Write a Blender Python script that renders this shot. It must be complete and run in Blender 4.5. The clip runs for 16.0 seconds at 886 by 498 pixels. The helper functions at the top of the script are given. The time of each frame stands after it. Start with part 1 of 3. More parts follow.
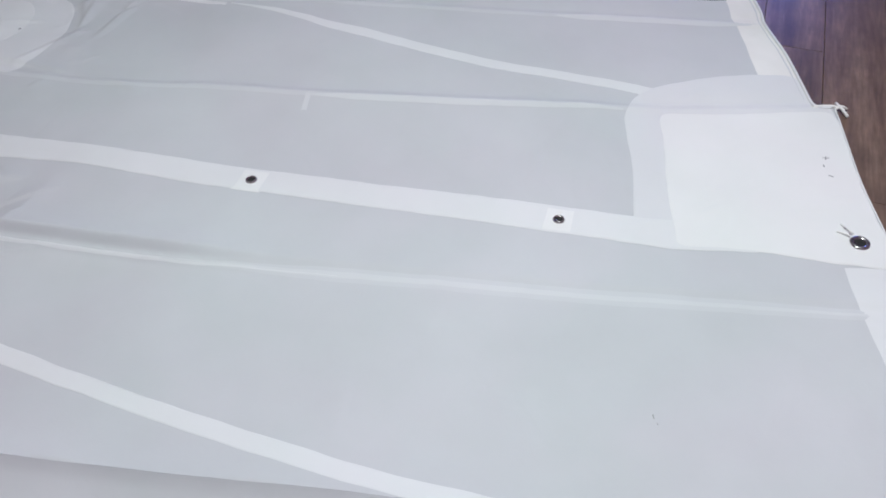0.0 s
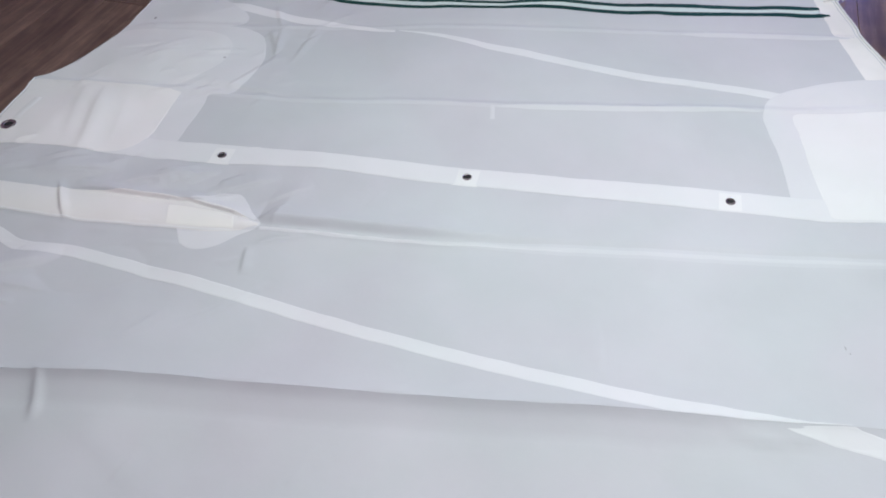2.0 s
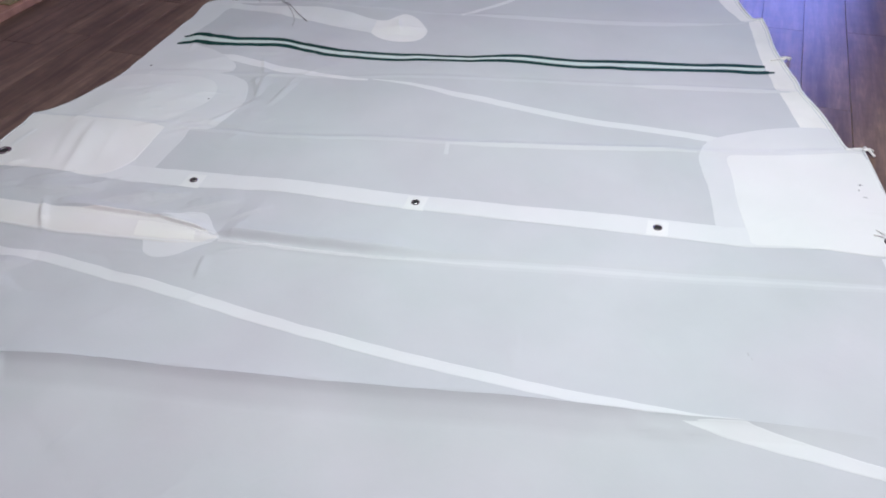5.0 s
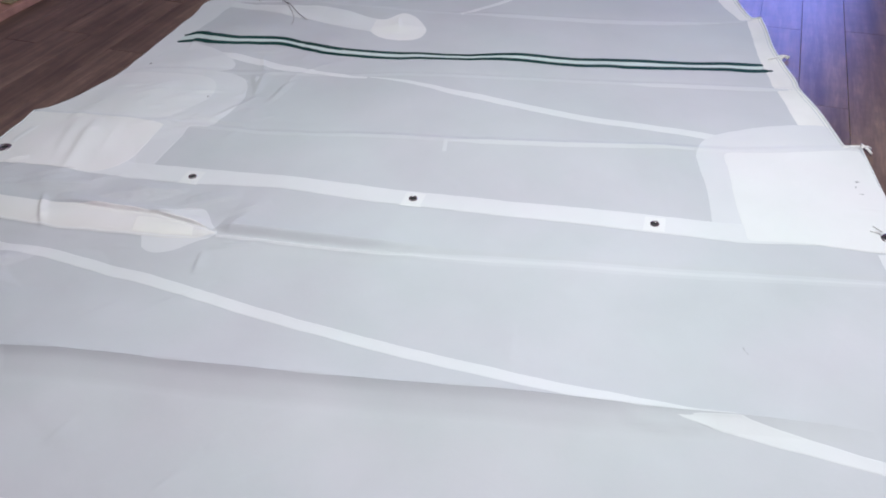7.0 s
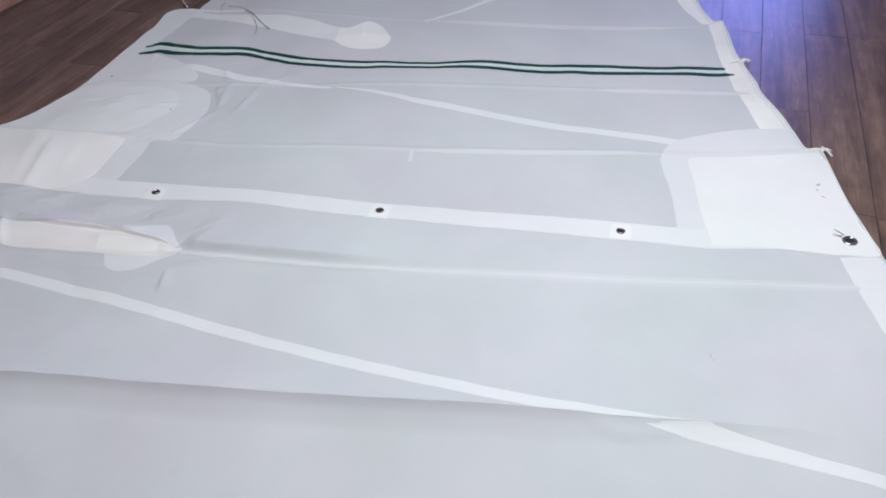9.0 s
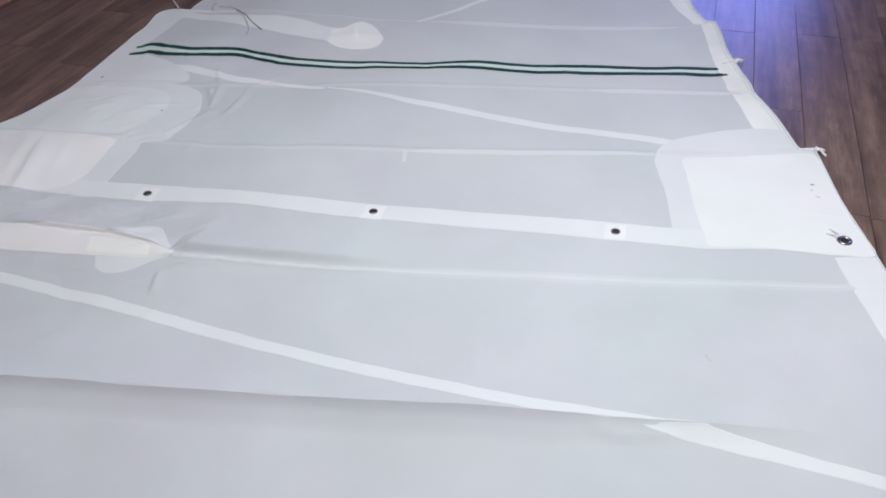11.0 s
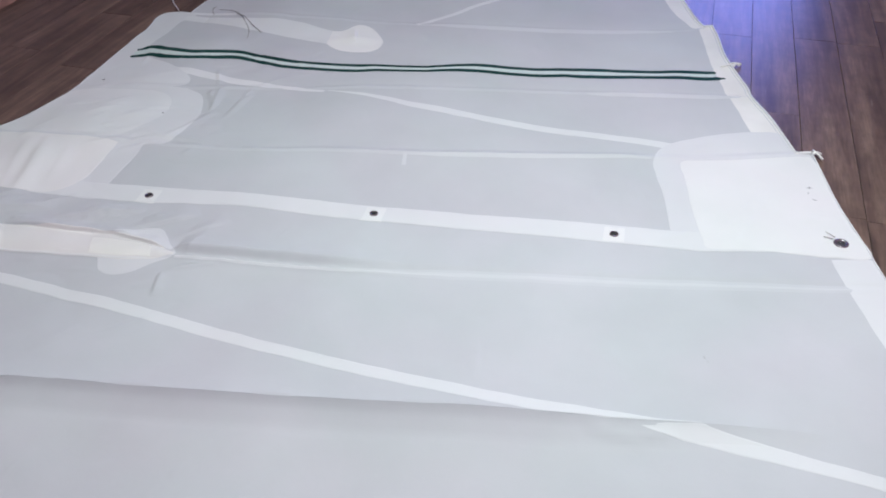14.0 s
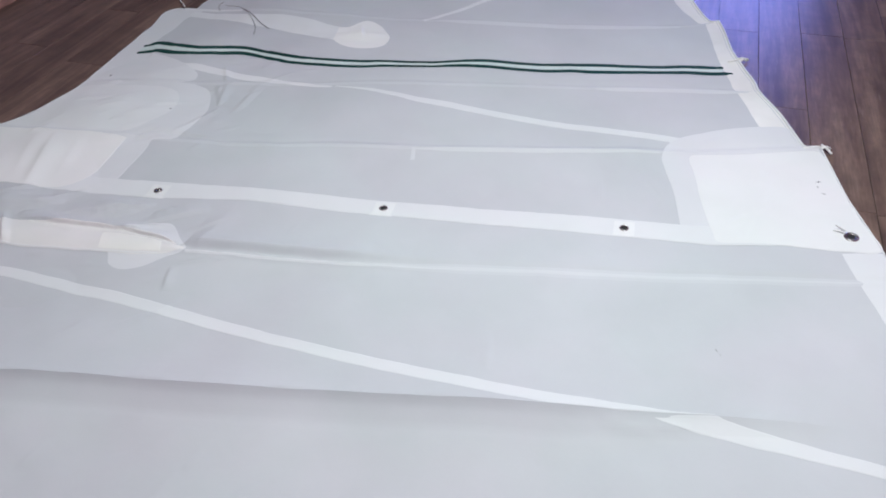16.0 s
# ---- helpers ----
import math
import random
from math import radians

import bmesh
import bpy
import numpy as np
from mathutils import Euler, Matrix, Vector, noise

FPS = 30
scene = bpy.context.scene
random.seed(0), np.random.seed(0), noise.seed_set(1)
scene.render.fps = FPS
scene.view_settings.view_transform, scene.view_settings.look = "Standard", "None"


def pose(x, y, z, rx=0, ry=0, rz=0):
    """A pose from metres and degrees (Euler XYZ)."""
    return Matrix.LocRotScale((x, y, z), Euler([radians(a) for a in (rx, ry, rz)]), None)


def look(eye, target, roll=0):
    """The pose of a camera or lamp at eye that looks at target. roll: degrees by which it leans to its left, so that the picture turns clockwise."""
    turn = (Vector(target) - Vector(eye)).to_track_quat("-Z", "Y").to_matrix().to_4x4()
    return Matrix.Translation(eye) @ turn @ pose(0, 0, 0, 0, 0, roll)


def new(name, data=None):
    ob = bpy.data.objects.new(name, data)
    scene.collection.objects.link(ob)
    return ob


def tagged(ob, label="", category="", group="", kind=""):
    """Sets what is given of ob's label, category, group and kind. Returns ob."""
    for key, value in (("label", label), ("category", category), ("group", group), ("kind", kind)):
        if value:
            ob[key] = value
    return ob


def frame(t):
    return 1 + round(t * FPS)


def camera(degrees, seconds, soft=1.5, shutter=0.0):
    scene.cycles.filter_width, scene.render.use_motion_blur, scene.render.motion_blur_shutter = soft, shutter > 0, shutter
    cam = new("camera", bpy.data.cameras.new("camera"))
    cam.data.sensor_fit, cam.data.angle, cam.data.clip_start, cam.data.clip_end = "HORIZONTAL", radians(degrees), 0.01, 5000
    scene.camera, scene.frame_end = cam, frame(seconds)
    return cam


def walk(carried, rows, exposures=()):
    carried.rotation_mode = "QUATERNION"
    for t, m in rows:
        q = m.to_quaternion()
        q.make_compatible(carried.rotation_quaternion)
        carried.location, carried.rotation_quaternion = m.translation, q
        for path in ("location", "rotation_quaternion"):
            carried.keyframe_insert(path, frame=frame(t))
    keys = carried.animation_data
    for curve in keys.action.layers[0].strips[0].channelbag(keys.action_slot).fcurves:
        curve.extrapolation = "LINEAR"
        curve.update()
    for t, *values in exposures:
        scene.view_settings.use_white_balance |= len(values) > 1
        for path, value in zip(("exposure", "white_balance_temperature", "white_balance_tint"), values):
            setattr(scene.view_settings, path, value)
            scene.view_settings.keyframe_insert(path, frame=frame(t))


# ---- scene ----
cam = camera(54.6, 16.0, 1.8)
PATH = [
    (0, (0.842, -1.205, 1.168), (0.371, 0.149, -0.227), -0.8),
    (0.5, (0.716, -1.354, 1.292), (0.226, 0.021, -0.075), -1.4),
    (1, (0.584, -1.42, 1.363), (0.108, -0.039, -0.002), -1.5),
    (1.5, (0.494, -1.521, 1.376), (0.031, -0.131, 0.015), -1.6),
    (2, (0.47, -1.664, 1.376), (0.016, -0.278, 0.008), -1.7),
    (2.5, (0.574, -1.76, 1.375), (0.123, -0.364, 0.015), -1.5),
    (3, (0.713, -1.783, 1.358), (0.248, -0.349, 0.044), -1.4),
    (3.5, (0.748, -1.812, 1.355), (0.247, -0.331, 0.108), -1.3),
    (4, (0.741, -1.819, 1.348), (0.209, -0.326, 0.129), -1.5),
    (6.5, (0.742, -1.826, 1.319), (0.187, -0.329, 0.114), -1.6),
    (7, (0.757, -1.831, 1.32), (0.202, -0.333, 0.117), -1.6),
    (7.5, (0.762, -1.832, 1.318), (0.213, -0.331, 0.116), -1.7),
    (8, (0.768, -1.819, 1.322), (0.232, -0.312, 0.121), -1.6),
    (8.5, (0.767, -1.81, 1.329), (0.25, -0.299, 0.124), -1.7),
    (9, (0.764, -1.807, 1.34), (0.269, -0.288, 0.136), -1.5),
    (11.5, (0.745, -1.799, 1.327), (0.27, -0.273, 0.124), -1.2),
    (12, (0.73, -1.81, 1.313), (0.255, -0.285, 0.109), -1.1),
    (12.5, (0.741, -1.815, 1.317), (0.261, -0.29, 0.115), -1.0),
    (13, (0.752, -1.812, 1.324), (0.272, -0.286, 0.125), -1.1),
    (13.5, (0.756, -1.814, 1.337), (0.278, -0.286, 0.139), -1.1),
    (14, (0.751, -1.815, 1.342), (0.28, -0.284, 0.144), -1.0),
    (14.5, (0.753, -1.82, 1.344), (0.281, -0.292, 0.143), -1.2),
    (15, (0.757, -1.824, 1.339), (0.289, -0.294, 0.138), -1.1),
    (15.5, (0.738, -1.824, 1.319), (0.269, -0.294, 0.12), -1.1),
    (16, (0.728, -1.829, 1.333), (0.257, -0.3, 0.133), -1.1),
]
walk(cam, [(t, look(eye, target, roll)) for t, eye, target, roll in PATH], exposures=[(0, -0.2), (0.5, -0.2), (1, -0.08), (1.5, 0.01), (2, -0.05), (3, -0.05), (4, -0.02), (6.5, 0.0), (9, -0.02), (16, -0.04)])

# ---- world and lights ----
world = bpy.data.worlds.new("world")
scene.world = world
world.use_nodes = True
wn = world.node_tree
sky = wn.nodes.new("ShaderNodeTexSky")
sky.sky_type, sky.sun_disc = "NISHITA", False
sky.sun_elevation, sky.sun_rotation = radians(35), radians(200)
wn.links.new(sky.outputs[0], wn.nodes["Background"].inputs[0])
wn.nodes["Background"].inputs[1].default_value = 0.1


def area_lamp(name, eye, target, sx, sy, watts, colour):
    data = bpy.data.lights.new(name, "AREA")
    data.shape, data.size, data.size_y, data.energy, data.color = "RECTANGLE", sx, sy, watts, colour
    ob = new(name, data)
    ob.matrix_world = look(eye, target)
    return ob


# Both unseen: first set by the blue floor glare, second added to rake creases.
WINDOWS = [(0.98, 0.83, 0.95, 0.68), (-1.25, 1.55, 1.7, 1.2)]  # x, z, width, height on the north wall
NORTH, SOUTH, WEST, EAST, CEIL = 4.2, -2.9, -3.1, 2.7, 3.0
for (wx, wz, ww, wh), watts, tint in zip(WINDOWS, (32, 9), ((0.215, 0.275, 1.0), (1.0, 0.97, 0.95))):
    area_lamp("unseen_window_light", (wx, NORTH + 0.05, wz), (wx, 0, wz - 0.4), ww, wh, watts, tint)
# Unseen overhead lamp, added as the main light on the sail.
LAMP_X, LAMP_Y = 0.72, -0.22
area_lamp("added_overhead_light", (LAMP_X, LAMP_Y, CEIL - 0.075), (LAMP_X, LAMP_Y, 0), 0.6, 0.6, 94, (0.905, 0.975, 0.972))

# ---- materials ----


def material(name):
    m = bpy.data.materials.new(name)
    m.use_nodes = True
    return m, m.node_tree.nodes, m.node_tree.links, m.node_tree.nodes["Principled BSDF"]


def noise_node(n, l, vec, scale, detail=4.0, rough=0.55):
    tex = n.new("ShaderNodeTexNoise")
    tex.inputs["Scale"].default_value, tex.inputs["Detail"].default_value, tex.inputs["Roughness"].default_value = scale, detail, rough
    l.new(vec, tex.inputs["Vector"])
    return tex.outputs["Fac"]


def ramp_node(n, l, fac, stops):
    r = n.new("ShaderNodeValToRGB")
    while len(r.color_ramp.elements) < len(stops):
        r.color_ramp.elements.new(0.5)
    for e, (p, c) in zip(r.color_ramp.elements, stops):
        e.position, e.color = p, (*c, 1)
    l.new(fac, r.inputs[0])
    return r.outputs[0]


def mix_node(n, l, fac, a, b, blend="MIX"):
    m = n.new("ShaderNodeMix")
    m.data_type, m.blend_type = "RGBA", blend
    if isinstance(fac, float):
        m.inputs[0].default_value = fac
    else:
        l.new(fac, m.inputs[0])
    for socket, value in ((m.inputs[6], a), (m.inputs[7], b)):
        if isinstance(value, tuple):
            socket.default_value = (*value, 1)
        else:
            l.new(value, socket)
    return m.outputs[2]


def bump_node(n, l, bsdf, height, strength, distance):
    b = n.new("ShaderNodeBump")
    b.inputs["Strength"].default_value, b.inputs["Distance"].default_value = strength, distance
    l.new(height, b.inputs["Height"])
    l.new(b.outputs[0], bsdf.inputs["Normal"])


def cloth(name, colour, rough=0.78, mottle=0.035, weave=0.10):
    """Woven polyester sailcloth with a faint mottle, handling marks and crinkle."""
    m, n, l, p = material(name)
    co = n.new("ShaderNodeTexCoord").outputs["Object"]
    dark = tuple(c * (1 - mottle * 2.2) for c in colour)
    big = noise_node(n, l, co, 2.4, 5)
    tone = ramp_node(n, l, big, [(0.3, dark), (0.7, colour)])
    fine = noise_node(n, l, co, 55, 3)
    tone = mix_node(n, l, ramp_node(n, l, fine, [(0.55, (0, 0, 0)), (0.85, (0.35, 0.35, 0.35))]), tone, tuple(c * (1 - mottle) for c in colour))
    hue = noise_node(n, l, co, 1.7, 3)
    tone = mix_node(n, l, 1.0, tone, ramp_node(n, l, hue, [(0.35, (1.02, 0.985, 1.01)), (0.65, (0.985, 1.01, 1.0))]), "MULTIPLY")
    l.new(tone, p.inputs["Base Color"])
    p.inputs["Roughness"].default_value = rough
    p.inputs["Specular IOR Level"].default_value = 0.18
    crinkle = noise_node(n, l, co, 26, 5, 0.6)
    bump_node(n, l, p, crinkle, weave, 0.004)
    return m


def metal(name, colour, rough):
    m, n, l, p = material(name)
    co = n.new("ShaderNodeTexCoord").outputs["Object"]
    l.new(ramp_node(n, l, noise_node(n, l, co, 180, 3), [(0.35, tuple(c * 0.6 for c in colour)), (0.65, colour)]), p.inputs["Base Color"])
    p.inputs["Metallic"].default_value, p.inputs["Roughness"].default_value = 1.0, rough
    return m


def plain(name, colour, rough=0.7, vary=0.25, scale=30, spec=0.4):
    m, n, l, p = material(name)
    co = n.new("ShaderNodeTexCoord").outputs["Object"]
    f = noise_node(n, l, co, scale, 4)
    l.new(ramp_node(n, l, f, [(0.3, tuple(c * (1 - vary) for c in colour)), (0.7, colour)]), p.inputs["Base Color"])
    p.inputs["Roughness"].default_value, p.inputs["Specular IOR Level"].default_value = rough, spec
    bump_node(n, l, p, f, 0.15, 0.002)
    return m


def plank_wood(name):
    """Dark grey-brown laminate with long grain, knots and worn pale scratches."""
    m, n, l, p = material(name)
    co = n.new("ShaderNodeTexCoord").outputs["Object"]
    rnd = n.new("ShaderNodeObjectInfo").outputs["Random"]
    add = n.new("ShaderNodeVectorMath")
    add.operation = "MULTIPLY_ADD"
    l.new(rnd, add.inputs[0])
    add.inputs[1].default_value = (37.0, 53.0, 11.0)
    l.new(co, add.inputs[2])
    stretch = n.new("ShaderNodeMapping")
    stretch.inputs["Scale"].default_value = (1.0, 0.09, 1.0)
    l.new(add.outputs[0], stretch.inputs[0])
    wave = n.new("ShaderNodeTexWave")
    wave.bands_direction = "X"
    wave.inputs["Scale"].default_value, wave.inputs["Distortion"].default_value = 5.0, 14.0
    wave.inputs["Detail"].default_value, wave.inputs["Detail Scale"].default_value = 4.0, 2.2
    l.new(stretch.outputs[0], wave.inputs["Vector"])
    grain = noise_node(n, l, stretch.outputs[0], 120, 6, 0.65)
    broad = noise_node(n, l, stretch.outputs[0], 14, 4)
    base = ramp_node(n, l, broad, [(0.30, (0.068, 0.042, 0.034)), (0.52, (0.130, 0.081, 0.065)), (0.75, (0.205, 0.138, 0.108))])
    base = mix_node(n, l, 0.22, base, ramp_node(n, l, wave.outputs["Fac"], [(0.2, (0.058, 0.036, 0.031)), (0.8, (0.170, 0.115, 0.094))]))
    base = mix_node(n, l, 0.5, base, ramp_node(n, l, grain, [(0.35, (0.35, 0.33, 0.32)), (0.65, (1.25, 1.22, 1.2))]), "MULTIPLY")
    base = mix_node(n, l, 1.0, base, ramp_node(n, l, rnd, [(0.0, (0.93, 0.97, 0.95)), (1.0, (1.15, 1.21, 1.18))]), "MULTIPLY")
    blotch = noise_node(n, l, add.outputs[0], 9, 5, 0.7)
    base = mix_node(n, l, 1.0, base, ramp_node(n, l, blotch, [(0.3, (0.88, 0.87, 0.87)), (0.7, (1.42, 1.40, 1.38))]), "MULTIPLY")
    scratch = ramp_node(n, l, noise_node(n, l, stretch.outputs[0], 60, 2), [(0.69, (0, 0, 0)), (0.78, (0.28, 0.28, 0.28))])
    base = mix_node(n, l, scratch, base, (0.26, 0.21, 0.18))
    l.new(base, p.inputs["Base Color"])
    l.new(ramp_node(n, l, grain, [(0.3, (0.34, 0.34, 0.34)), (0.7, (0.46, 0.46, 0.46))]), p.inputs["Roughness"])
    bump_node(n, l, p, grain, 0.25, 0.0015)
    return m


CLOTH = cloth("sailcloth_single", (0.558, 0.577, 0.602), mottle=0.045)
CLOTH_DOUBLE = cloth("sailcloth_double", (0.675, 0.69, 0.71), mottle=0.03)
CLOTH_SEAM = cloth("sailcloth_seam", (0.590, 0.610, 0.635), mottle=0.04)
CLOTH_SOFT = cloth("sailcloth_soft", (0.63, 0.65, 0.67), mottle=0.04)
CLOTH_CORNER = cloth("sailcloth_corner", (0.785, 0.788, 0.782), mottle=0.03)
CLOTH_LOBE = cloth("sailcloth_lobe", (0.725, 0.735, 0.75), mottle=0.03)
CLOTH_TAPE = cloth("sailcloth_tape", (0.708, 0.727, 0.740), mottle=0.035)
CLOTH_PATCH = cloth("sailcloth_patch", (0.765, 0.780, 0.780), mottle=0.035)
CLOTH_LEECH = cloth("sailcloth_leech", (0.85, 0.845, 0.825), mottle=0.10)
CLOTH_CREAM = cloth("sailcloth_cream", (0.765, 0.763, 0.748), mottle=0.04)
CLOTH_YELLOW = cloth("batten_window_film", (0.86, 0.862, 0.825), rough=0.35, mottle=0.05)
GREEN = cloth("stripe_green", (0.009, 0.055, 0.048), mottle=0.2)
PALE_GREEN = cloth("stripe_pale_green", (0.60, 0.69, 0.67), mottle=0.04)
NICKEL = metal("nickel", (0.56, 0.55, 0.545), 0.24)
DARK = plain("eyelet_shadow", (0.022, 0.022, 0.024), 0.8)
CORD = plain("white_cord", (0.82, 0.81, 0.80), 0.8, 0.15, 200)
THREAD = plain("dark_yarn", (0.24, 0.21, 0.20), 0.9, 0.3, 300)
FAINT = plain("faint_mark", (0.54, 0.55, 0.57), 0.9, 0.3, 90)
INK = plain("grey_mark", (0.30, 0.30, 0.32), 0.9, 0.4, 90)
WOOD = plank_wood("laminate")
GAP = plain("joint_dark", (0.018, 0.014, 0.013), 0.9)
# Pink chosen so light bounced off the unseen walls turns lilac at the edges.
WALL = plain("wall_bounce_pink", (0.52, 0.345, 0.43), 0.8, 0.05, 4)
CEILING = plain("ceiling_paint", (0.62, 0.61, 0.60), 0.85, 0.04, 4)
FRAME_PAINT = plain("frame_paint", (0.75, 0.75, 0.75), 0.45, 0.05, 10)
PINK_WOOD = plain("pink_wood", (0.46, 0.25, 0.20), 0.6, 0.35, 16)
BRASS = plain("dull_brass", (0.30, 0.25, 0.14), 0.5, 0.3, 60)
glass, gn, gl, gp = material("window_glass")
gp.inputs["Transmission Weight"].default_value, gp.inputs["Roughness"].default_value, gp.inputs["IOR"].default_value = 1.0, 0.0, 1.1
# Glow for the added ceiling lamp's diffuser.
lamp_glow, en, el, ep = material("lamp_diffuser")
ep.inputs["Emission Color"].default_value, ep.inputs["Emission Strength"].default_value = (1.0, 0.96, 0.93, 1), 2.0

# ---- mesh helpers ----


def pulled(x, y, z):
    """The middle panels are drawn a little towards the foot of the sail."""
    slack = np.interp(x, [-1.1, -0.7, -0.4, -0.1], [1, 0.5, 0.6, 0]) * math.exp(-((y + 0.2) / 0.2) ** 2)
    return x - 0.002 * math.exp(-(y / 0.4) ** 2), y - 0.0078 * math.exp(-(y / 0.4) ** 2) - 0.006 * slack, z


def mesh_object(name, verts, faces, mat, parent=None, label="", smooth=True):
    me = bpy.data.meshes.new(name)
    me.from_pydata([pulled(*v) for v in verts], [], faces)
    me.materials.append(mat)
    if smooth:
        me.polygons.foreach_set("use_smooth", [True] * len(me.polygons))
    me.update()
    ob = new(name, me)
    if parent:
        ob.parent = parent
    return tagged(ob, label)


def part(name, bm, mat, parent=None, label="", smooth=False):
    me = bpy.data.meshes.new(name)
    bm.to_mesh(me)
    bm.free()
    me.materials.append(mat)
    if smooth:
        me.polygons.foreach_set("use_smooth", [True] * len(me.polygons))
    ob = new(name, me)
    if parent:
        ob.parent = parent
    return tagged(ob, label)


def box(bm, lo, hi, bevel=0.0):
    res = bmesh.ops.create_cube(bm, size=1.0, matrix=Matrix.LocRotScale((Vector(lo) + Vector(hi)) / 2, None, Vector(hi) - Vector(lo)))
    if bevel:
        edges = list({e for v in res["verts"] for e in v.link_edges})
        bmesh.ops.bevel(bm, geom=edges, offset=bevel, segments=2, affect="EDGES", profile=0.5)
    return bm


def smooth_line(pts, n):
    """Catmull-Rom curve through the points, resampled to n even steps."""
    p = np.array(pts, float)
    if len(p) > 2:
        q = np.vstack([2 * p[0] - p[1], p, 2 * p[-1] - p[-2]])
        out = []
        for i in range(1, len(q) - 2):
            for s in np.linspace(0, 1, 16, endpoint=False):
                a, b, c, d = q[i - 1:i + 3]
                out.append(0.5 * (2 * b + (c - a) * s + (2 * a - 5 * b + 4 * c - d) * s * s + (3 * b - a - 3 * c + d) * s ** 3))
        p = np.vstack(out + [p[-1]])
    step = np.r_[0, np.cumsum(np.hypot(*np.diff(p, axis=0).T))]
    s = np.linspace(0, step[-1], n)
    return np.column_stack([np.interp(s, step, p[:, 0]), np.interp(s, step, p[:, 1])])


def line_y(pts):
    xs, ys = zip(*[(x, y) for x, y in smooth_line(pts, 120)])
    return lambda x: np.interp(x, xs, ys)


# ---- lie of the cloth: seams, the standing fold, creases ----
LIFT, LAYER = 0.007, 0.3
S_BOTTOM = [(-1.50, -1.60), (0.1, -1.55), (1.72, -1.5)]
S_FOLD = [(-1.39, -1.0155), (-0.69, -0.8724), (-0.487, -0.829), (-0.164, -0.7637), (0.208, -0.6947), (0.5, -0.6315), (0.726, -0.5855), (0.88, -0.549), (1.073, -0.512), (1.445, -0.45)]
S_BATTEN = [(-1.345, -0.47), (-0.9, -0.405), (-0.424, -0.325), (-0.102, -0.272), (0.288, -0.197), (0.665, -0.121), (0.992, -0.048), (1.318, 0.025)]
S_REEF = [(-1.398, 0.129), (-1.117, 0.158), (-0.667, 0.21), (-0.40, 0.25), (-0.016, 0.327), (0.33, 0.405), (0.702, 0.496), (1.162, 0.641)]
S_STRIPE = [(-1.295, 0.467), (-0.854, 0.575), (-0.596, 0.646), (-0.016, 0.788), (0.493, 0.882), (0.988, 0.985)]
S_UPPER = [(-1.255, 1.19), (-0.43, 1.293), (-0.245, 1.315), (0.304, 1.397), (0.7, 1.489), (0.837, 1.573)]
S_TOP = [(-1.235, 1.75), (-0.3, 2.05), (0.58, 2.30)]
fold_y, batten_y, reef_y, stripe_y, upper_y = (line_y(s) for s in (S_FOLD, S_BATTEN, S_REEF, S_STRIPE, S_UPPER))

rng = np.random.RandomState(4)
WAVES = [(rng.uniform(0, 2 * math.pi), rng.uniform(0, 2 * math.pi), wl) for wl in (0.9, 0.7, 0.5, 0.42, 0.33, 0.27, 0.2, 0.16, 0.13)]
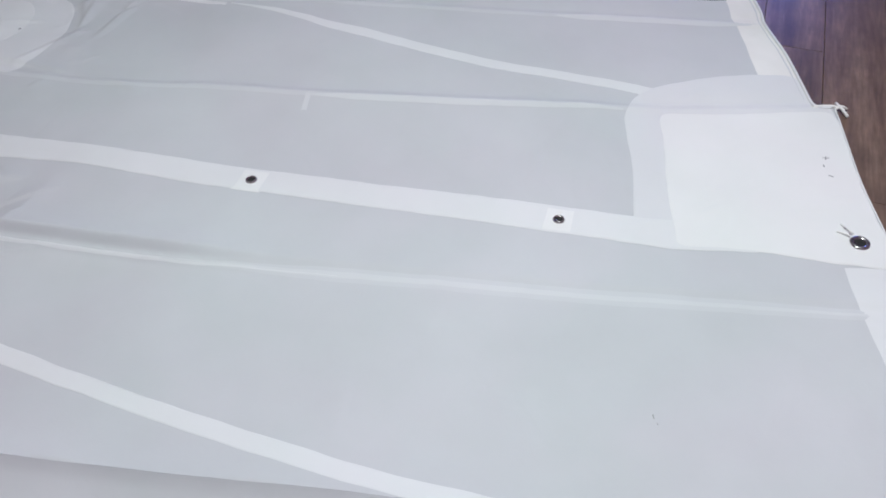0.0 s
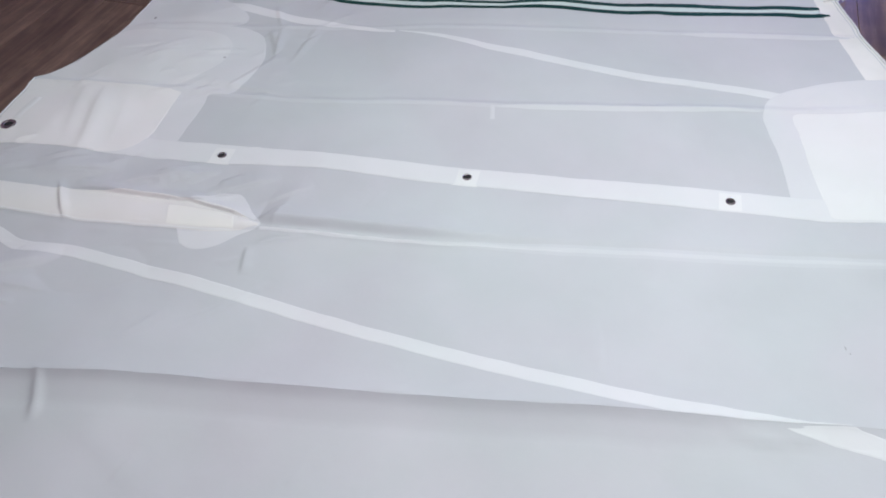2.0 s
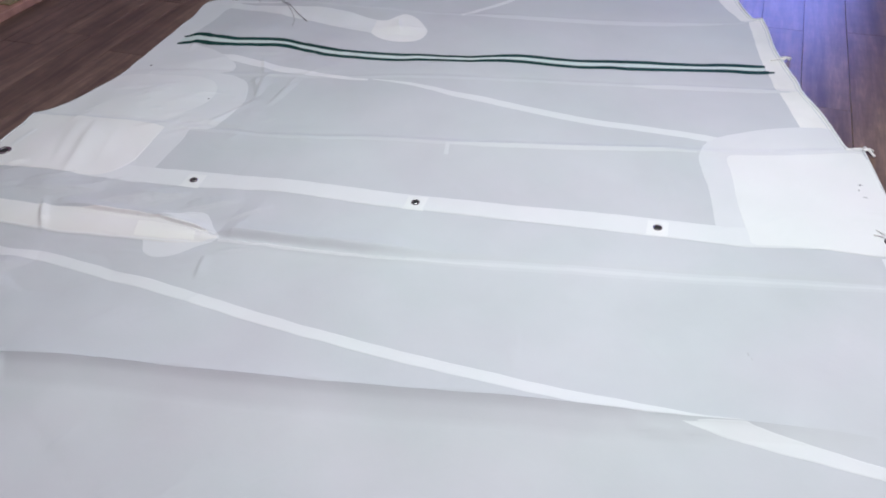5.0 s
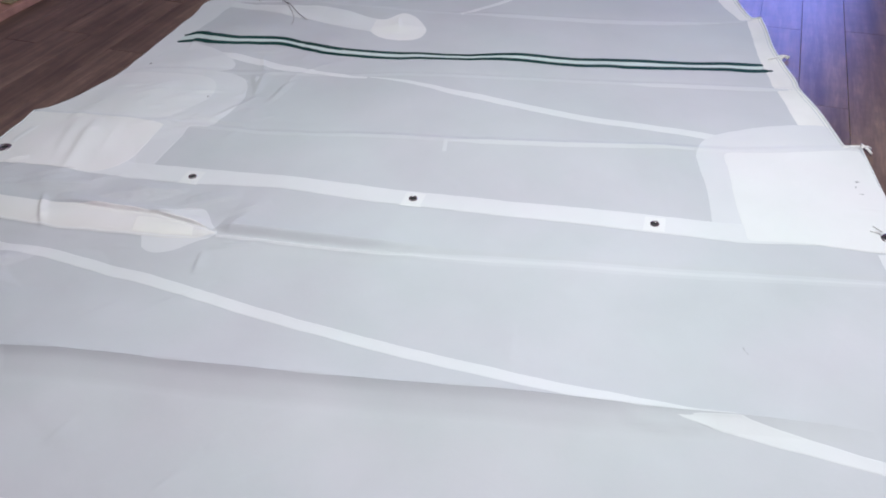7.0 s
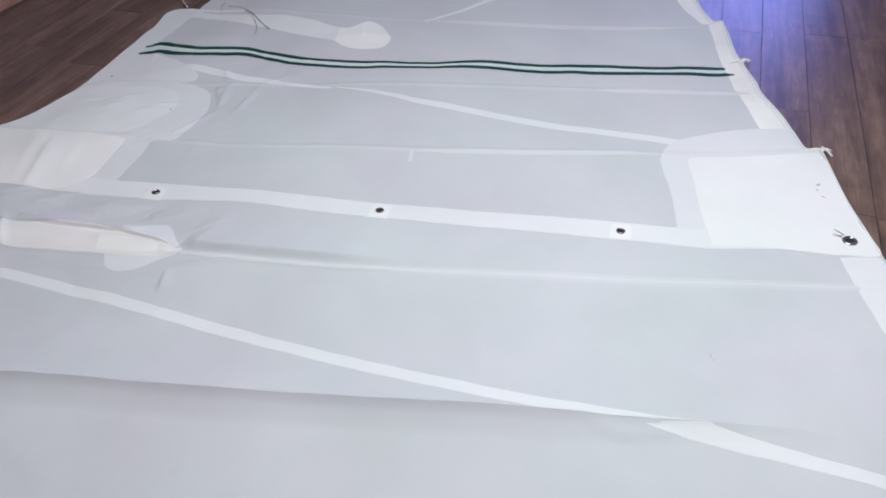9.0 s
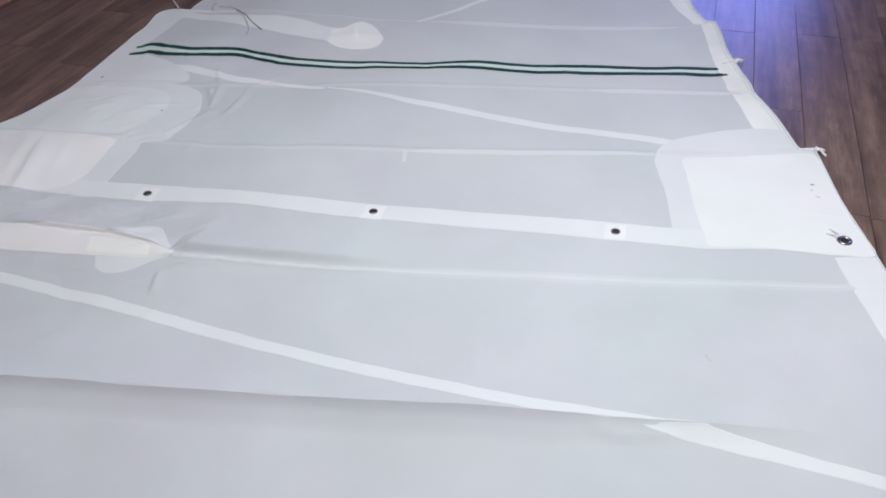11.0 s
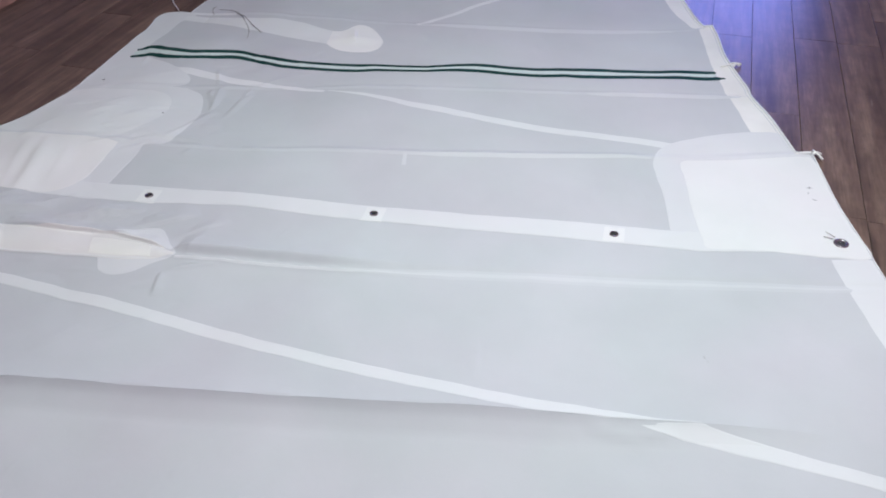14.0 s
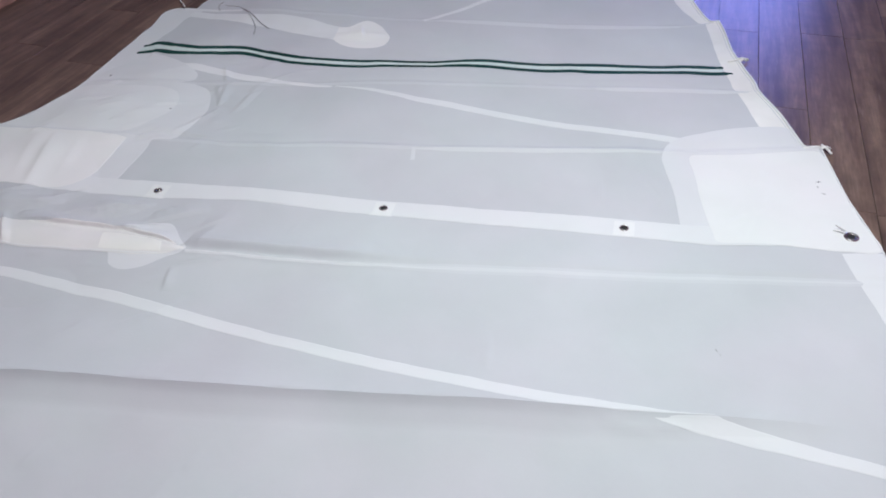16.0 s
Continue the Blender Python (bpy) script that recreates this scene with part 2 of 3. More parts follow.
# x0, y0, x1, y1, height, width on its left-hand side, width on its right-hand side
CREASES = [
    (-0.76, 0.40, -0.655, 0.60, -0.0055, 0.010, 0.006),
    (-0.726, 0.37, -0.795, 0.61, 0.0060, 0.009, 0.022),
    (-0.80, 0.21, -0.73, 0.42, 0.0040, 0.007, 0.016),
    (-0.88, 0.235, -0.58, 0.245, 0.0035, 0.025, 0.007),
    (-0.397, -0.49, -0.425, -0.395, 0.0050, 0.004, 0.018),
    (-0.905, -0.43, -1.02, -0.28, 0.0085, 0.006, 0.014),
    (-0.99, -0.302, -0.58, -0.262, 0.0150, 0.030, 0.0038),
    (-0.68, -0.264, -0.44, -0.303, 0.0130, 0.026, 0.0038),
    (-0.415, -0.385, -0.28, -0.310, 0.0060, 0.014, 0.006),
    (-0.45, -0.31, -0.39, -0.23, 0.0040, 0.006, 0.014),
    (-0.48, -0.245, -0.36, -0.14, 0.0036, 0.022, 0.009),
    (-1.12, -0.270, -0.88, -0.195, 0.0095, 0.034, 0.010),
    (-0.88, -0.255, -0.68, -0.160, 0.0085, 0.034, 0.010),
    (-0.78, -0.195, -0.62, -0.140, 0.0065, 0.028, 0.010),
    (-0.64, -0.235, -0.46, -0.125, 0.0075, 0.030, 0.010),
    (-1.07, -0.68, -0.83, -0.525, 0.0150, 0.050, 0.018),
    (-1.02, -0.665, -0.79, -0.640, 0.0060, 0.040, 0.012),
    (-0.94, -0.73, -0.85, -0.70, 0.0050, 0.015, 0.005),
    (-0.61, -0.965, -0.665, -0.85, 0.0085, 0.010, 0.010),
    (-1.02, -0.20, -1.157, 0.16, 0.0062, 0.018, 0.030),
    (-1.09, -0.15, -1.215, 0.14, 0.0032, 0.018, 0.030),
    (-0.975, -0.12, -1.06, 0.14, 0.0015, 0.014, 0.022),
    (-1.02, 0.27, -0.87, 0.45, 0.0024, 0.012, 0.024),
    (-1.18, 0.27, -1.00, 0.48, 0.0026, 0.013, 0.028),
    (-1.25, 0.33, -1.08, 0.40, 0.0028, 0.024, 0.008),
    (-1.17, 0.68, -1.21, 0.82, 0.0032, 0.007, 0.016),
    (-0.79, 0.58, -0.87, 0.72, 0.0040, 0.006, 0.016),
    (-0.92, 0.73, -0.82, 0.76, 0.0030, 0.020, 0.008),
    (-0.673, 0.38, -0.680, 0.63, 0.0065, 0.012, 0.026),
    (-0.745, 0.44, -0.822, 0.58, 0.0058, 0.011, 0.022),
    (-0.40, 0.215, -0.53, 0.245, 0.0030, 0.012, 0.02),
    (0.70, -0.630, 0.86, -0.585, 0.0045, 0.016, 0.008),
    (0.66, -0.615, 0.80, -0.625, 0.0040, 0.014, 0.007),
    (0.43, -0.56, 0.40, -0.41, 0.0016, 0.014, 0.006),
    (0.57, 0.18, 0.55, 0.31, 0.0018, 0.014, 0.006),
    (1.06, -0.35, 1.10, -0.18, 0.0016, 0.02, 0.010),
    (-0.60, 1.085, -0.40, 1.130, 0.0080, 0.012, 0.040),
    (-0.53, 1.20, -0.47, 1.06, 0.0060, 0.010, 0.030),
    (-0.55, -0.93, -0.30, -1.05, 0.0020, 0.03, 0.02),
]


# many fine crinkles, thick towards the pocket and corner side, sparse elsewhere
crinkle_rng = np.random.RandomState(11)
for count, (xa, xb), (ya, yb), (ka, kb), turns in ((26, (-1.25, -0.55), (-0.28, -0.14), (0.0018, 0.0046), (0.25, 0.8)), (30, (-1.25, -0.60), (0.15, 0.70), (0.0010, 0.0032), (0.3, 1.3)),
                                                   (22, (-1.15, -0.35), (-0.70, -0.36), (0.0006, 0.0015), (0.1, 1.2)), (14, (-1.2, -0.5), (0.72, 1.2), (0.0008, 0.0018), (0.2, 1.4)),
                                                   (16, (-0.75, 0.1), (-1.1, -0.80), (0.0006, 0.0014), (0.5, 1.5)), (34, (-0.4, 1.1), (-0.5, 1.3), (0.0003, 0.0009), (0.6, 2.4)),
                                                   (10, (0.8, 1.2), (0.12, 0.70), (0.0005, 0.0011), (0.1, 1.5))):
    for _ in range(count):
        cx, cy, a = crinkle_rng.uniform(xa, xb), crinkle_rng.uniform(ya, yb), crinkle_rng.uniform(*turns)
        half, near = crinkle_rng.uniform(0.025, 0.085), crinkle_rng.uniform(0.004, 0.008)
        ux, uy = math.cos(a) * half, math.sin(a) * half
        CREASES.append((cx - ux, cy - uy, cx + ux, cy + uy, crinkle_rng.uniform(ka, kb), near * crinkle_rng.uniform(0.9, 1.4), near * crinkle_rng.uniform(2.0, 3.2)))


WANDER = [(math.cos(a), math.sin(a), w, ph) for a, w, ph in ((0.2, 0.11, 0.3), (1.7, 0.083, 1.9), (0.9, 0.061, 4.0), (2.5, 0.19, 2.2), (0.1, 0.13, 5.1), (0.6, 0.071, 0.8), (1.4, 0.095, 3.3), (2.9, 0.17, 1.2))]


def bell(d):
    return np.exp(-d * d)


def lie(x, y):
    """Height of the cloth over the boards."""
    x, y = np.atleast_1d(np.asarray(x, float)), np.atleast_1d(np.asarray(y, float))
    z = np.full(x.shape, LIFT)
    left = 0.35 + 0.9 / (1 + np.exp((x + 0.45) / 0.12))
    for a, ph, wl in WAVES:
        z += left * 0.0042 * wl * np.sin((x * np.cos(a) + y * np.sin(a)) * 2 * math.pi / wl + ph)
    # standing fold: gentle beyond its crest, steep on the near side
    d = y - fold_y(x) - 0.001 * np.sin(x * 2 * math.pi / 0.33 + 0.6) - 0.0005 * np.sin(x * 2 * math.pi / 0.147)
    h = np.interp(x, [-1.4, -0.7, 0.45, 0.65, 0.80, 0.95, 1.08, 1.16], [0.035, 0.035, 0.033, 0.026, 0.016, 0.012, 0.008, 0.0])
    z += h * np.where(d > 0, np.exp(-np.abs(d) / 0.11), 0.30 * np.exp(-np.abs(d) / 0.008) + 0.70 * np.clip(1 - np.abs(d) / np.interp(x, [0.6, 1.0], [0.062, 0.040]), 0, 1) ** 1.15)
    # batten seam: a furrow with a thin ridge before it
    d = y - batten_y(x)
    w = np.interp(x, [-0.45, -0.40, -0.15, 0.0, 0.14, 0.4, 1.3], [0, 0.026, 0.025, 0.019, 0.006, 0.003, 0.003])
    z += w * np.where(d > 0.034, np.exp(-np.abs(d - 0.034) / 0.07), bell((d - 0.034) / 0.018))
    z += 0.3 * w * bell((d + 0.004) / 0.009)
    # pocket with the batten in it
    axis = np.interp(x, [-1.4, -1.1, -0.65, -0.43], [-0.42, -0.388, -0.330, -0.322])
    half = np.interp(x, [-1.4, -0.62, -0.43], [0.056, 0.058, 0.012])
    q = np.clip(1 - ((y - axis) / half) ** 2, 0, 1)
    z += 0.0105 * q * np.clip((-0.41 - x) / 0.06, 0, 1)
    # sewn seams
    for f, k in ((reef_y, 0.0022), (stripe_y, 0.0022), (upper_y, 0.002)):
        d = y - f(x)
        z += k * (bell(d / 0.011) - 0.9 * bell((d - 0.025) / 0.02))
    d = y - reef_y(x)
    z += 0.011 * np.where(d < 0, np.exp(-np.abs(d) / 0.085), bell(d / 0.03)) * np.clip((x + 0.45) / 0.3, 0, 1) * np.clip((0.80 - x) / 0.2, 0, 1)
    z += 0.003 * bell((y - 1.115) / 0.06) * bell((x + 0.5) / 0.25)
    for x0, y0, x1, y1, k, wl, wr in CREASES:
        ux, uy = x1 - x0, y1 - y0
        ln = math.hypot(ux, uy)
        s = ((x - x0) * ux + (y - y0) * uy) / ln
        d = ((y - y0) * ux - (x - x0) * uy) / ln
        on = (s > 0) & (s < ln) & (np.abs(d) < 3.2 * max(wl, wr))
        s, d = s[on], d[on]
        fade = np.clip(s / (0.3 * ln), 0, 1) * np.clip((ln - s) / (0.3 * ln), 0, 1)
        z[on] += k * np.where(d > 0, bell(d / wl), bell(d / wr)) * fade
    return np.maximum(z, 0.002)


def grid_faces(rows, cols):
    return [(r * cols + c, r * cols + c + 1, (r + 1) * cols + c + 1, (r + 1) * cols + c) for r in range(rows - 1) for c in range(cols - 1)]


def draped(name, px, py, rise, mat, parent, label="", closed=False):
    rows, cols = px.shape
    if rise:  # hand-cut edges wander a little
        ex = sum(np.sin((px * c + py * d) * 2 * math.pi / w + ph) for c, d, w, ph in WANDER[:4])
        ey = sum(np.sin((px * c + py * d) * 2 * math.pi / w + ph) for c, d, w, ph in WANDER[4:])
        px, py = px + 0.0004 * ex, py + 0.0004 * ey
    proud = np.ones((rows, cols))
    if rise:
        proud[-1, :] = 0.3
        if not closed:
            proud[0, :] = proud[:, 0] = proud[:, -1] = 0.3
    pz = lie(px, py) + rise * LAYER * proud
    return mesh_object(name, np.column_stack([px.ravel(), py.ravel(), pz.ravel()]), grid_faces(rows, cols), mat, parent, label)


def coons(name, low, high, left, right, nu, nv, rise, mat, parent, label="", crowd=1.0):
    """A cloth panel between four edges; low and high run with x, left and right run upwards."""
    a, b, c, d = smooth_line(low, nu), smooth_line(high, nu), smooth_line(left, 200), smooth_line(right, 200)
    v = np.linspace(0, 1, nv)
    v = 0.5 - 0.5 * np.sign(1 - 2 * v) * np.abs(1 - 2 * v) ** crowd
    u = np.linspace(0, 1, nu)[None, :]
    flat = v
    pick = lambda e, k: np.interp(flat, np.linspace(0, 1, 200), e[:, k])[:, None]
    v = v[:, None]
    out = []
    for k in (0, 1):
        e = (1 - v) * a[None, :, k] + v * b[None, :, k] + (1 - u) * pick(c, k) + u * pick(d, k)
        e -= (1 - u) * (1 - v) * a[0, k] + u * (1 - v) * a[-1, k] + (1 - u) * v * b[0, k] + u * v * b[-1, k]
        out.append(e)
    return draped(name, out[0], out[1], rise, mat, parent, label)


def ribbon(name, one, two, n, across, rise, mat, parent, label=""):
    a, b = smooth_line(one, n), smooth_line(two, n)
    k = np.linspace(0, 1, across)[:, None]
    return draped(name, (1 - k) * a[None, :, 0] + k * b[None, :, 0], (1 - k) * a[None, :, 1] + k * b[None, :, 1], rise, mat, parent, label)


def band(name, line, width, n, across, rise, mat, parent, label="", taper=None):
    p = smooth_line(line, n)
    t = np.gradient(p, axis=0)
    t /= np.hypot(t[:, 0], t[:, 1])[:, None]
    w = width * (np.ones(n) if taper is None else np.interp(np.linspace(0, 1, n), *taper))
    k = np.linspace(-0.5, 0.5, across)[:, None]
    return draped(name, p[None, :, 0] - k * t[None, :, 1] * w, p[None, :, 1] + k * t[None, :, 0] * w, rise, mat, parent, label)


def blob(name, outline, centre, n, rings, rise, mat, parent, label=""):
    """A patch that fans out from its centre to a closed, softly rounded outline."""
    p = smooth_line(list(outline) + [outline[0]], n)
    r = np.linspace(0.0, 1, rings)[:, None]
    return draped(name, centre[0] + r * (p[None, :, 0] - centre[0]), centre[1] + r * (p[None, :, 1] - centre[1]), rise, mat, parent, label, True)


def tube(name, pts, radius, mat, parent=None, label="", sides=8):
    """A round cord along points in space."""
    p = np.array(pts, float)
    step = np.r_[0, np.cumsum(np.linalg.norm(np.diff(p, axis=0), axis=1))]
    s = np.linspace(0, step[-1], max(8, int(step[-1] / 0.006)))
    p = np.column_stack([np.interp(s, step, p[:, i]) for i in range(3)])
    if len(p) > 5:
        k = np.ones(3) / 3
        p[1:-1] = np.column_stack([np.convolve(p[:, i], k, "valid") for i in range(3)])
    verts, faces = [], []
    for i, q in enumerate(p):
        t = Vector(p[min(i + 1, len(p) - 1)] - p[max(i - 1, 0)]).normalized()
        side = t.cross(Vector((0, 0, 1))).normalized() if abs(t.z) < 0.95 else Vector((1, 0, 0))
        up = side.cross(t)
        for j in range(sides):
            a = 2 * math.pi * j / sides
            verts.append(Vector(q) + radius * (math.cos(a) * side + math.sin(a) * up))
    for i in range(len(p) - 1):
        for j in range(sides):
            faces.append((i * sides + j, i * sides + (j + 1) % sides, (i + 1) * sides + (j + 1) % sides, (i + 1) * sides + j))
    faces.append(tuple(range(sides))[::-1])
    faces.append(tuple(range((len(p) - 1) * sides, len(p) * sides)))
    return mesh_object(name, verts, faces, mat, parent, label)


def on_cloth(pts, rise, n=60):
    p = smooth_line(pts, n)
    return np.column_stack([p, lie(p[:, 0], p[:, 1]) + rise])


def eyelet(name, x, y, r_in, r_out, rise, parent, label):
    """A pressed metal ring with a domed lip, and a dark disc as its shaded opening."""
    z0 = float(lie(x, y)[0]) + rise * LAYER
    verts, faces, n = [], [], 32
    profile = [(r_out, 0.0), (r_out * 0.97, 0.0016), (r_out * 0.88, 0.0030), ((r_in + r_out) / 2, 0.0036), (r_in * 1.1, 0.0028), (r_in, 0.0008), (r_in * 0.97, -0.003)]
    for r, z in profile:
        for j in range(n):
            a = 2 * math.pi * j / n
            verts.append((x + r * math.cos(a), y + r * math.sin(a), z0 + z))
    for i in range(len(profile) - 1):
        for j in range(n):
            faces.append((i * n + j, i * n + (j + 1) % n, (i + 1) * n + (j + 1) % n, (i + 1) * n + j))
    ring = mesh_object(name, verts, faces, NICKEL, parent, label)
    # The cloth isn't cut: a flat dark disc stands in for the shaded hole.
    hole = [(x + r_in * math.cos(2 * math.pi * j / n), y + r_in * math.sin(2 * math.pi * j / n), z0 + 0.0004) for j in range(n)]
    mesh_object("eyelet_opening", hole, [tuple(range(n))], DARK, ring, "dark disc in place of the shaded opening", smooth=False)
    return ring


# ---- room ----
floor_bm = box(bmesh.new(), (WEST - 0.1, SOUTH - 0.1, -0.06), (EAST + 0.1, NORTH + 0.1, -0.006))
floor = tagged(part("floor", floor_bm, GAP), "dark grey-brown wood-look laminate plank floor", "floor", kind="structure")


# Walls and ceiling are unseen; the walls' pink tints the bounced light.
def wall(name, lo, hi):
    return tagged(part(name, box(bmesh.new(), lo, hi), WALL), "unseen room wall coloured pink to tint bounced light", "wall", kind="structure")


wall("wall_south", (WEST - 0.1, SOUTH - 0.1, -0.02), (EAST + 0.1, SOUTH, CEIL))
wall("wall_west", (WEST - 0.1, SOUTH, -0.02), (WEST, NORTH, CEIL))
wall("wall_east", (EAST, SOUTH, -0.02), (EAST + 0.1, NORTH, CEIL))
bm = bmesh.new()
xs, zs = [WEST - 0.1], NORTH + 0.1
for wx, wz, ww, wh in sorted(WINDOWS):
    box(bm, (xs[-1], NORTH, -0.02), (wx - ww / 2, zs, CEIL))
    box(bm, (wx - ww / 2, NORTH, -0.02), (wx + ww / 2, zs, wz - wh / 2))
    box(bm, (wx - ww / 2, NORTH, wz + wh / 2), (wx + ww / 2, zs, CEIL))
    xs.append(wx + ww / 2)
box(bm, (xs[-1], NORTH, -0.02), (EAST + 0.1, zs, CEIL))
tagged(part("wall_north", bm, WALL), "unseen window wall coloured pink to tint bounced light", "wall", kind="structure")
tagged(part("ceiling", box(bmesh.new(), (WEST - 0.1, SOUTH - 0.1, CEIL), (EAST + 0.1, NORTH + 0.1, CEIL + 0.1)), CEILING), "unseen plain white ceiling", "ceiling", kind="structure")
# The second window is made up around the added raking light.
for name, (wx, wz, ww, wh) in zip(("window_1", "added_window"), WINDOWS):
    window = tagged(new(name), "unseen white framed window placed to light the floor and sail", "window", kind="structure")
    x0, x1, z0, z1 = wx - ww / 2, wx + ww / 2, wz - wh / 2, wz + wh / 2
    for lo, hi in (((x0, NORTH + 0.01, z0), (x0 + 0.04, NORTH + 0.03, z1)), ((x1 - 0.04, NORTH + 0.01, z0), (x1, NORTH + 0.03, z1)),
                   ((x0 + 0.04, NORTH + 0.01, z0), (x1 - 0.04, NORTH + 0.03, z0 + 0.04)), ((x0 + 0.04, NORTH + 0.01, z1 - 0.04), (x1 - 0.04, NORTH + 0.03, z1))):
        part("window_frame", box(bmesh.new(), lo, hi, 0.004), FRAME_PAINT, window)
    pane = part("pane", box(bmesh.new(), (x0, NORTH + 0.085, z0), (x1, NORTH + 0.09, z1)), glass, window)
    pane.visible_shadow = False
# Made-up fixture around the added overhead light.
lamp = tagged(new("added_ceiling_lamp"), "unseen square ceiling lamp added to light the sail", "lamp")
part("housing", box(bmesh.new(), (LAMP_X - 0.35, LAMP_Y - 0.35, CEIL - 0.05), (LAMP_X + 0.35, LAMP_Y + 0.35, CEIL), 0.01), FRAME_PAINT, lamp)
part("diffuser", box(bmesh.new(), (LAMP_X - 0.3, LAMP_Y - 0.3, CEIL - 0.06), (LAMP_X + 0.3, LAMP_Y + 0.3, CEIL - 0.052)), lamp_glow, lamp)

# ---- the sail ----
sail = tagged(new("sail"), "white panelled sailcloth spread creased over the wooden floor", "sail")
P = "translucent white woven cloth panel"
L_LOW = [(-1.50, -1.60), (-1.43, -1.25), (-1.39, -1.0155)]
L_FOLD = [(-1.39, -1.0155), (-1.36, -0.75), (-1.345, -0.47)]
L_BAT = [(-1.345, -0.47), (-1.335, -0.22), (-1.361, -0.091), (-1.378, 0.03), (-1.398, 0.129)]
L_REEF = [(-1.398, 0.129), (-1.36, 0.168), (-1.323, 0.26), (-1.302, 0.36), (-1.295, 0.467)]
L_STR = [(-1.295, 0.467), (-1.305, 0.58), (-1.323, 0.76), (-1.336, 0.966), (-1.361, 1.10), (-1.345, 1.17), (-1.30, 1.192), (-1.255, 1.19)]
L_TOP = [(-1.255, 1.19), (-1.258, 1.30), (-1.235, 1.75)]
R_LOW = [(1.72, -1.5), (1.58, -0.95), (1.445, -0.45)]
R_FOLD = [(1.445, -0.45), (1.385, -0.22), (1.318, 0.025)]
R_BAT = [(1.318, 0.025), (1.279, 0.178), (1.22, 0.384), (1.175, 0.59), (1.162, 0.641)]
R_REEF = [(1.162, 0.641), (1.132, 0.633), (1.112, 0.66), (1.086, 0.738), (1.045, 0.86), (0.988, 0.985)]
R_STR = [(0.988, 0.985), (0.972, 1.06), (0.932, 1.177), (0.896, 1.29), (0.863, 1.466), (0.837, 1.573)]
R_TOP = [(0.837, 1.573), (0.795, 1.58), (0.72, 1.789), (0.58, 2.30)]
coons("panel", S_BOTTOM, S_FOLD, L_LOW, R_LOW, 560, 150, 0, CLOTH, sail, P, 2.0)
coons("panel", S_FOLD, S_BATTEN, L_FOLD, R_FOLD, 600, 130, 0, CLOTH, sail, P, 1.4)
coons("panel", S_BATTEN, S_REEF, L_BAT, R_BAT, 860, 210, 0, CLOTH, sail, P, 1.2)
coons("panel", S_REEF, S_STRIPE, L_REEF, R_REEF, 560, 110, 0, CLOTH, sail, P)
coons("panel", S_STRIPE, S_UPPER, L_STR, R_STR, 500, 130, 0, CLOTH, sail, P)
coons("panel", S_UPPER, S_TOP, L_TOP, R_TOP, 200, 60, 0, CLOTH, sail, P)
for line, w in ((S_REEF, 0.016), (S_STRIPE, 0.016), (S_UPPER, 0.018)):
    band("seam", [(x * 0.985, y - 0.006) for x, y in line], w, 320, 4, 0.0014, CLOTH_SEAM, sail, "double-layer sewn seam")
band("seam", [(x, y - 0.006) for x, y in S_BATTEN[2:5]], 0.010, 300, 5, 0.0016, CLOTH_DOUBLE, sail, "double-layer sewn seam", ([0, 0.6, 1], [1, 1, 0.3]))
SOFT_SEAM = [(-0.06, -0.268), (0.288, -0.200), (0.665, -0.124), (1.235, 0.004)]
band("seam", SOFT_SEAM, 0.036, 300, 8, 0.0012, CLOTH_SEAM, sail, "double-layer sewn seam", ([0, 0.25, 0.7, 1], [0.2, 1, 1, 0.7]))
band("seam", SOFT_SEAM, 0.020, 300, 6, 0.0016, CLOTH_SOFT, sail, "double-layer sewn seam", ([0, 0.25, 0.7, 1], [0.3, 1, 0.8, 0.4]))

# Paler strips on the seams; the reef one also paints light on the slope.
for line, w in (([(0.45, 0.866), (0.493, 0.874), (0.72, 0.920), (0.95, 0.970)], 0.028), ([(-0.245, 1.305), (0.03, 1.346), (0.304, 1.387), (0.69, 1.478)], 0.040),
                ([(-0.016, 0.318), (0.33, 0.396), (0.70, 0.487)], 0.022)):
    band("seam", line, w, 200, 6, 0.0024, CLOTH_SOFT, sail, "double-layer sewn seam", ([0, 0.15, 0.8, 1], [0.15, 1, 1, 0.3]))

# hems and edge tapes
for line in (L_REEF, L_STR, L_TOP):
    tube("hem", on_cloth(line, 0.0, 80), 0.0018, CLOTH_SEAM, sail, "rolled white hem")
for line in (L_BAT, R_BAT):
    tube("hem", on_cloth(line, 0.001, 80), 0.002, CLOTH_TAPE, sail, "rolled white hem")
for line in (R_REEF, R_STR, R_TOP):
    tube("leech_cord", on_cloth([(x - 0.005, y) for x, y in line], 0.001, 80), 0.004, CLOTH_TAPE, sail, "white corded edge")
ribbon("edge_tape", [(1.162, 0.60), (1.132, 0.628), (1.112, 0.655), (1.086, 0.733), (1.045, 0.855), (0.985, 0.985)],
       [(1.06, 0.55), (1.03, 0.60), (1.01, 0.65), (0.98, 0.748), (0.938, 0.89), (0.899, 1.00)], 80, 8, 0.002, CLOTH_LEECH, sail, "white edge tape")
ribbon("edge_tape", [(0.985, 0.985), (0.968, 1.06), (0.928, 1.177), (0.892, 1.29), (0.859, 1.466), (0.835, 1.568)],
       [(0.899, 1.00), (0.885, 1.06), (0.855, 1.16), (0.826, 1.297), (0.805, 1.42), (0.782, 1.535)], 80, 8, 0.002, CLOTH_LEECH, sail, "white edge tape")
